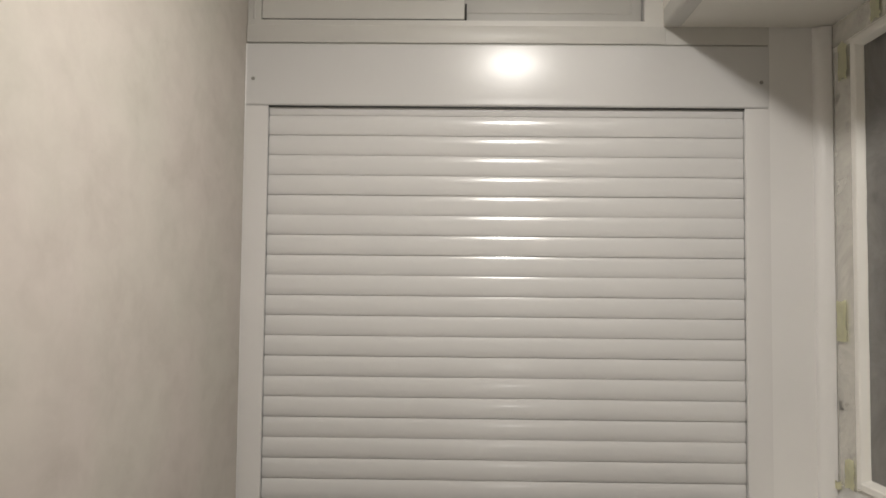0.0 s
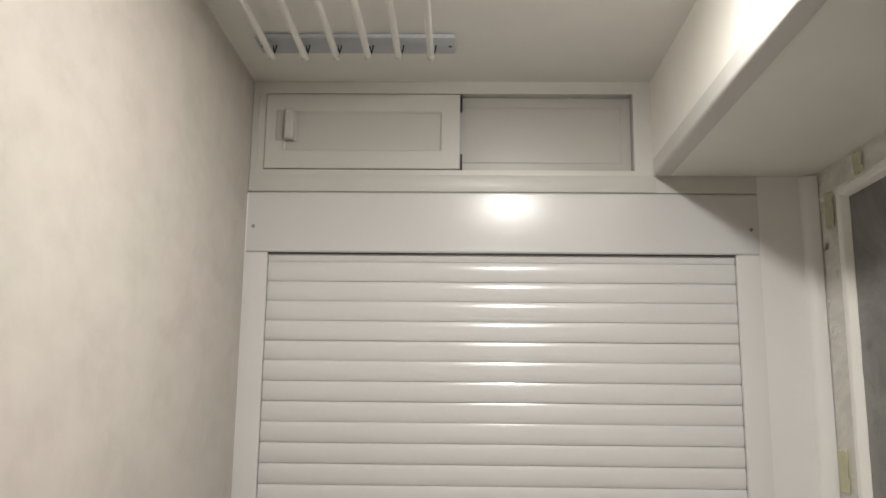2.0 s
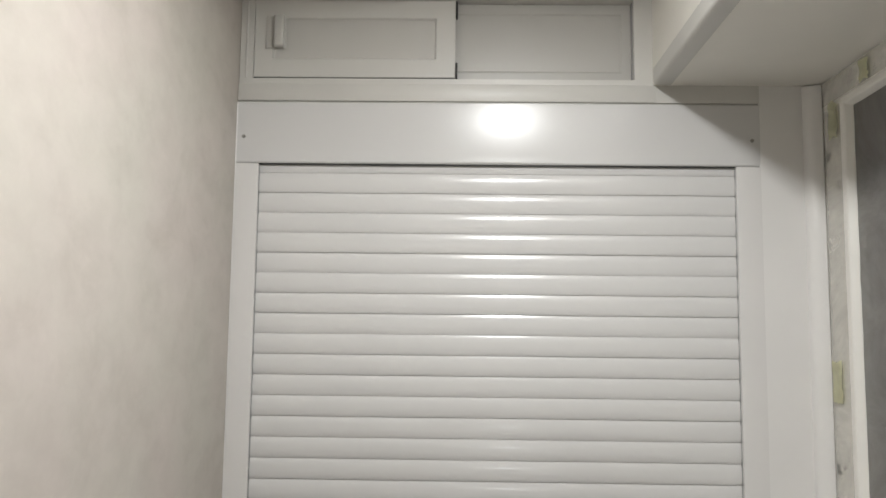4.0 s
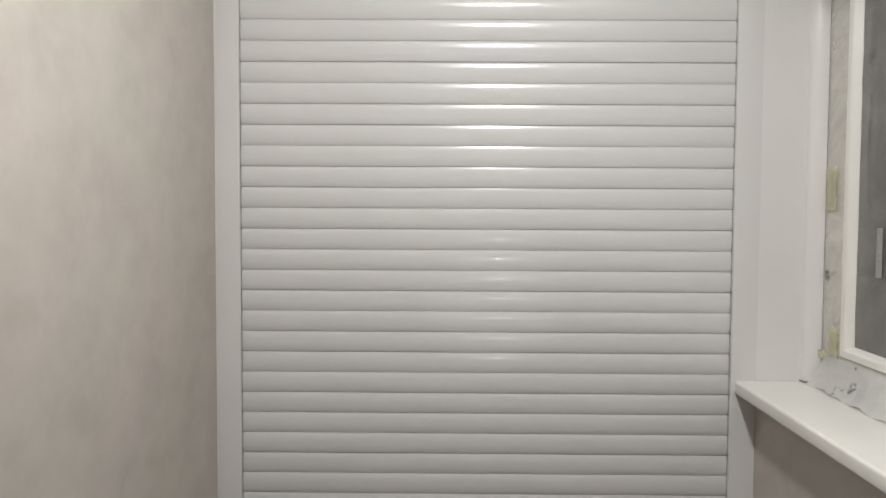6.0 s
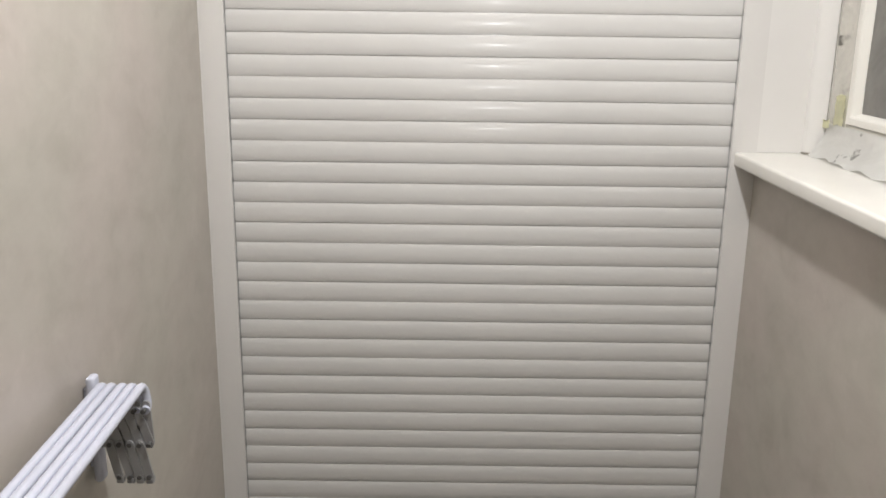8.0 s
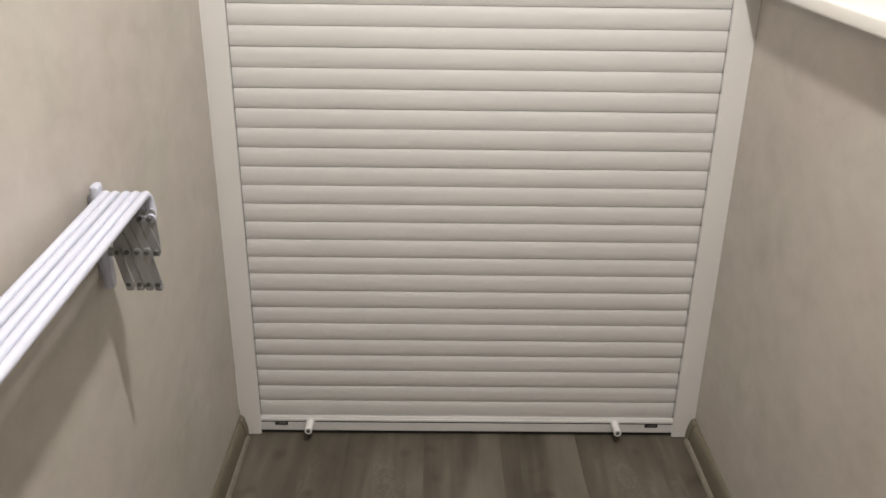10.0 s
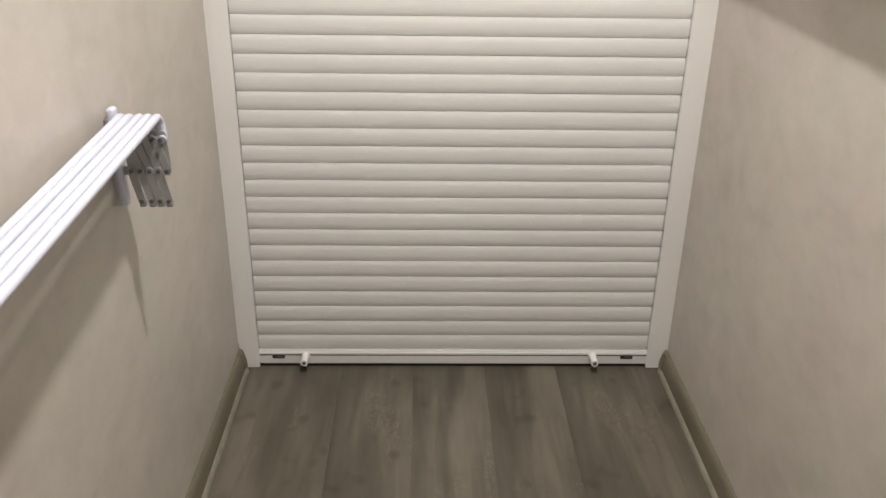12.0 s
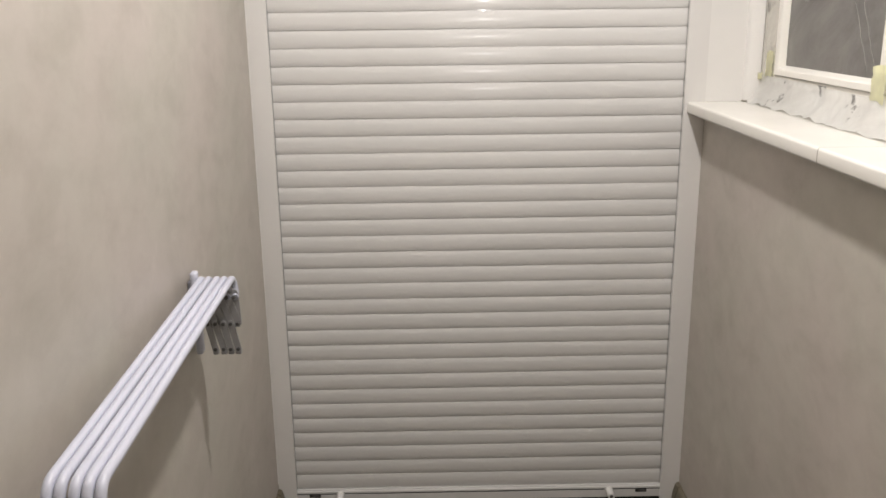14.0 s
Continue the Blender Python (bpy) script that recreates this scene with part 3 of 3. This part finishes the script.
end_bar = part("end_bar", extrude(bar, "x", -XO - 0.006, XO + 0.006), SLAT, shutter, "grooved white end bar", 25)
# black strip deepens the groove: its shade as colour, no separate insert
part("groove_shade", box(-XO, XO, -0.0090, -0.0050, 0.0353, 0.0378), DARK, end_bar, "dark strip for the shade inside the groove")
part("floor_seal", box(-XO - 0.004, XO + 0.004, -0.0060, 0.005, 0.0008, 0.0104, 0.001, 1), DARK, end_bar, "black rubber floor seal")
for x in (-0.397, 0.374):
    pin = tube([(x, -0.0090, 0.0365), (x, -0.0110, 0.0365)], 0.0115, 16)
    tube([(x, -0.0105, 0.0365), (x, -0.0480, 0.0365), (x, -0.0495, 0.0365)], 0.0094, 16, pin)
    stop = part("stop_pin", pin, PIN, shutter, "white plastic stop pin")
    # dark disc on the closed pin end, standing in for a shaded hollow
    part("bore_shade", tube([(x, -0.0494, 0.0365), (x, -0.0499, 0.0365)], 0.0052, 14), INK, stop, "dark disc for the shade in the hollow end")
for x in (-0.470, 0.467):
    lk = box(x - 0.0165, x + 0.0165, -0.0104, -0.0050, 0.0262, 0.0385, 0.0008, 1)
    lock = part("lock_slot", lk, DARK, shutter, "dark lock slot")
    part("lock_tab", box(x - 0.006, x + 0.012, -0.0112, -0.0103, 0.0305, 0.0345, 0.0003, 1), INK, lock)

# ---- folding clothes dryer on the wall ----
dryer = thing("wall_dryer", (XL, -1.09, 0.77), "folded white accordion clothes dryer fixed to the papered wall", "clothes dryer")
RZ, RR = 0.906, 0.0062
FAR, NEAR = -0.702, -1.425
bars = [-0.548 + d for d in (0.0, 0.0133, 0.0283, 0.0417, 0.0552)]
for i, x in enumerate(bars):
    path = bent([(x + 0.006, FAR + 0.0015, RZ - 0.040), (x + 0.006, FAR + 0.014, RZ - 0.038), (x + 0.002, FAR + 0.014, RZ - 0.004), (x + 0.029, NEAR, RZ + 0.002), (x + 0.031, NEAR - 0.006, RZ - 0.110)], (0.010, 0.020, 0.026), 7)
    part("bar", tube(path, RR, 12), ROD, dryer)


def link(a, b, y, width=0.011, thick=0.0035):
    """A flat steel link with round ends between two rivet points (x, z)."""
    ax, az = a
    bx, bz = b
    ang = math.atan2(bz - az, bx - ax)
    prof = [(ax + width / 2 * math.cos(ang + math.pi / 2 + s), az + width / 2 * math.sin(ang + math.pi / 2 + s)) for s in np.linspace(0, math.pi, 7)]
    prof += [(bx + width / 2 * math.cos(ang - math.pi / 2 + s), bz + width / 2 * math.sin(ang - math.pi / 2 + s)) for s in np.linspace(0, math.pi, 7)]
    return extrude([(float(p), float(q)) for p, q in prof], "y", y, y + thick)


def rivet(x, z, y0, y1):
    return tube([(x, y0, z), (x, y1, z)], 0.0034, 10)


for end, y in ((1, FAR + 0.010), (-1, NEAR - 0.016)):
    shift = 0.029 if end < 0 else 0.0
    low = 0.062 if end < 0 else 0.0
    rows = (RZ - 0.039 - low, RZ - 0.090 - low, RZ - 0.140 - low)
    xs = [b + 0.0085 + shift for b in bars]
    for k in range(4):
        part("link", link((xs[k] - 0.002, rows[0]), (xs[k + 1], rows[1]), y - 0.009 + 0.0012 * (k % 2), 0.0120), LINK, dryer, "pale grey steel link")
        part("link", link((xs[k], rows[1]), (xs[k + 1] - 0.003, rows[2]), y - 0.013 + 0.0012 * (k % 2), 0.0120), LINK, dryer, "pale grey steel link")
    for k in range(5):
        part("rivet", rivet(xs[k], rows[1], y - 0.0152, y - 0.004), INK, dryer, "dark rivet")
        if k:
            part("rivet", rivet(xs[k] - 0.003, rows[2], y - 0.0152, y - 0.004), INK, dryer, "dark rivet")
            part("foot", box(xs[k] - 0.003 - 0.0054, xs[k] - 0.003 + 0.0054, y - 0.0128, y - 0.001, rows[2] - 0.011, rows[2] - 0.002, 0.002, 2), LINK, dryer, "grey end cap")
        if k > 2:
            part("rivet", rivet(xs[k] - 0.004, rows[0], y - 0.0150, y - 0.004), INK, dryer, "dark rivet")
        part("bar_end", link((xs[k] - 0.003, rows[0] + 0.006), (xs[k] - 0.001, rows[1]), y - 0.005, 0.0122), LINK, dryer, "flattened bar end")
    up = box(XL + 0.006 + shift * 0.2, XL + 0.0185 + shift * 0.2, y - 0.010, y + 0.012, RZ - 0.152 - low, RZ + (0.008 if end > 0 else -0.090), 0.0045, 3)
    box(XL + 0.0004, XL + 0.0075 + shift * 0.2, y - 0.004, y + 0.006, RZ - 0.130 - low, RZ - 0.010 - low, 0.001, 1, up)
    part("bracket", up, ROD, dryer, "white wall bracket")
    part("cross_arm", box(XL + 0.0165 + shift * 0.2, xs[4] + 0.002, y - 0.0035, y - 0.0005, RZ - 0.100 - low, RZ - 0.086 - low, 0.001, 1), LINK, dryer, "grey steel arm")

# ---- ceiling clothes dryer ----
rack = thing("ceiling_dryer", (-0.318, -0.75, CEIL), "ceiling clothes dryer with six white rods on a blue-grey bracket", "clothes dryer")
for y0, y1 in ((-0.270, -0.189), (-1.552, -1.471)):
    pl = box(-0.512, -0.103, y0, y1, CEIL - 0.0105, CEIL - 0.0005, 0.003, 2)
    bracket = part("bracket", pl, PLATE, rack, "blue-grey plastic ceiling bracket")
    for x in (-0.502, -0.113):
        part("screw", tube([(x, (y0 + y1) / 2, CEIL - 0.010), (x, (y0 + y1) / 2, CEIL - 0.0122)], 0.004, 10), INK, bracket, "dark screw")
    for x in (-0.484, -0.415, -0.349, -0.283, -0.220, -0.153):
        mid = (y0 + y1) / 2
        hk = tube([(x + 0.0030, mid, CEIL - 0.0104), (x + 0.0066, mid, CEIL - 0.030)], 0.0016, 8)
        tube([(x + 0.0110, mid - 0.003, CEIL - 0.0104), (x + 0.0068, mid - 0.003, CEIL - 0.030)], 0.0016, 8, hk)
        part("cord_clip", hk, DARK, bracket, "black cord clip")
for x in (-0.484, -0.415, -0.349, -0.283, -0.220, -0.153):
    r = part("rod", tube([(x, -0.228, 2.380), (x, -1.53, 2.380)], 0.0068, 12), CEILING, rack)
    part("rod_cap", tube([(x, -0.220, 2.380), (x, -0.236, 2.380)], 0.0078, 12), PIN, r, "white plastic end cap")

# ---- ceiling lamp ----
down = thing("ceiling_lamp", (LAMP[0], LAMP[1], CEIL), "small round white ceiling lamp base with a bulb", "ceiling light")
loops, ring = [], bmesh.new()
for rad, z in ((0.010, CEIL - 0.0004), (0.047, CEIL - 0.0004), (0.0475, CEIL - 0.0025), (0.045, CEIL - 0.0036), (0.010, CEIL - 0.0036)):
    loops.append([ring.verts.new((LAMP[0] + rad * math.cos(2 * math.pi * k / 40), LAMP[1] + rad * math.sin(2 * math.pi * k / 40), z)) for k in range(40)])
loops.append(loops[0])
for l0, l1 in zip(loops, loops[1:]):
    for k in range(40):
        ring.faces.new((l0[k], l0[(k + 1) % 40], l1[(k + 1) % 40], l1[k]))
part("base_ring", ring, PIN, down)

# ---- unseen spotlight added behind for the slat glints ----
spotlight = thing("unseen_glint_spot", (GLINT_SPOT[0], BACK, GLINT_SPOT[2]), "unseen tubular spotlight, invented as the source of the slat glints", "spotlight")
aim = (Vector((0.02, 0.0, 1.305)) - Vector(GLINT_SPOT)).normalized()
part("base_plate", tube([(GLINT_SPOT[0], BACK + 0.0005, GLINT_SPOT[2]), (GLINT_SPOT[0], BACK + 0.010, GLINT_SPOT[2]), (GLINT_SPOT[0], BACK + 0.014, GLINT_SPOT[2])], 0.036, 32), PIN, spotlight)
part("arm", tube([(GLINT_SPOT[0], BACK + 0.013, GLINT_SPOT[2]), (GLINT_SPOT[0], BACK + 0.032, GLINT_SPOT[2])], 0.007, 16), PIN, spotlight)
part("lamp_head", tube([Vector(GLINT_SPOT) - aim * 0.070, Vector(GLINT_SPOT) - aim * 0.066, Vector(GLINT_SPOT) - aim * 0.016], 0.026, 32), PIN, spotlight)

# ---- laminate floor ----
floor = solid("floor", box(XL - 0.05, XR + 0.05, BACK, 0.25, -0.06, -0.0085), DARK, "grey-brown oak laminate floor of long boards", "floor")
BOARD_W = 0.192
starts = (-0.93, -0.62, -1.20, -0.75, -1.10, -0.66, -0.90)
x = XL - 0.113
lane = 0
shared = {}
while x < XR:
    x1 = min(x + BOARD_W, XR + 0.0)
    cuts = [0.05] + [starts[lane] - 1.285 * k for k in range(4)]
    cuts = [c for c in cuts if c > BACK + 0.1] + [BACK]
    for ya, yb in zip(cuts, cuts[1:]):
        w, l = x1 - x - 0.0001, ya - yb - 0.0001
        key = (round(w, 4), round(l, 4))
        if key not in shared:
            shared[key] = box(0, w, -l, 0, -0.0084, 0.0, 0.00018, 1)
            me = bpy.data.meshes.new("floor_board")
            shared[key].to_mesh(me)
            shared[key].free()
            me.materials.append(LAMINATE)
            shared[key] = me
        b = new("floor_board", shared[key])
        b.parent, b.location = floor, (x, ya, 0)
    x, lane = x1, lane + 1
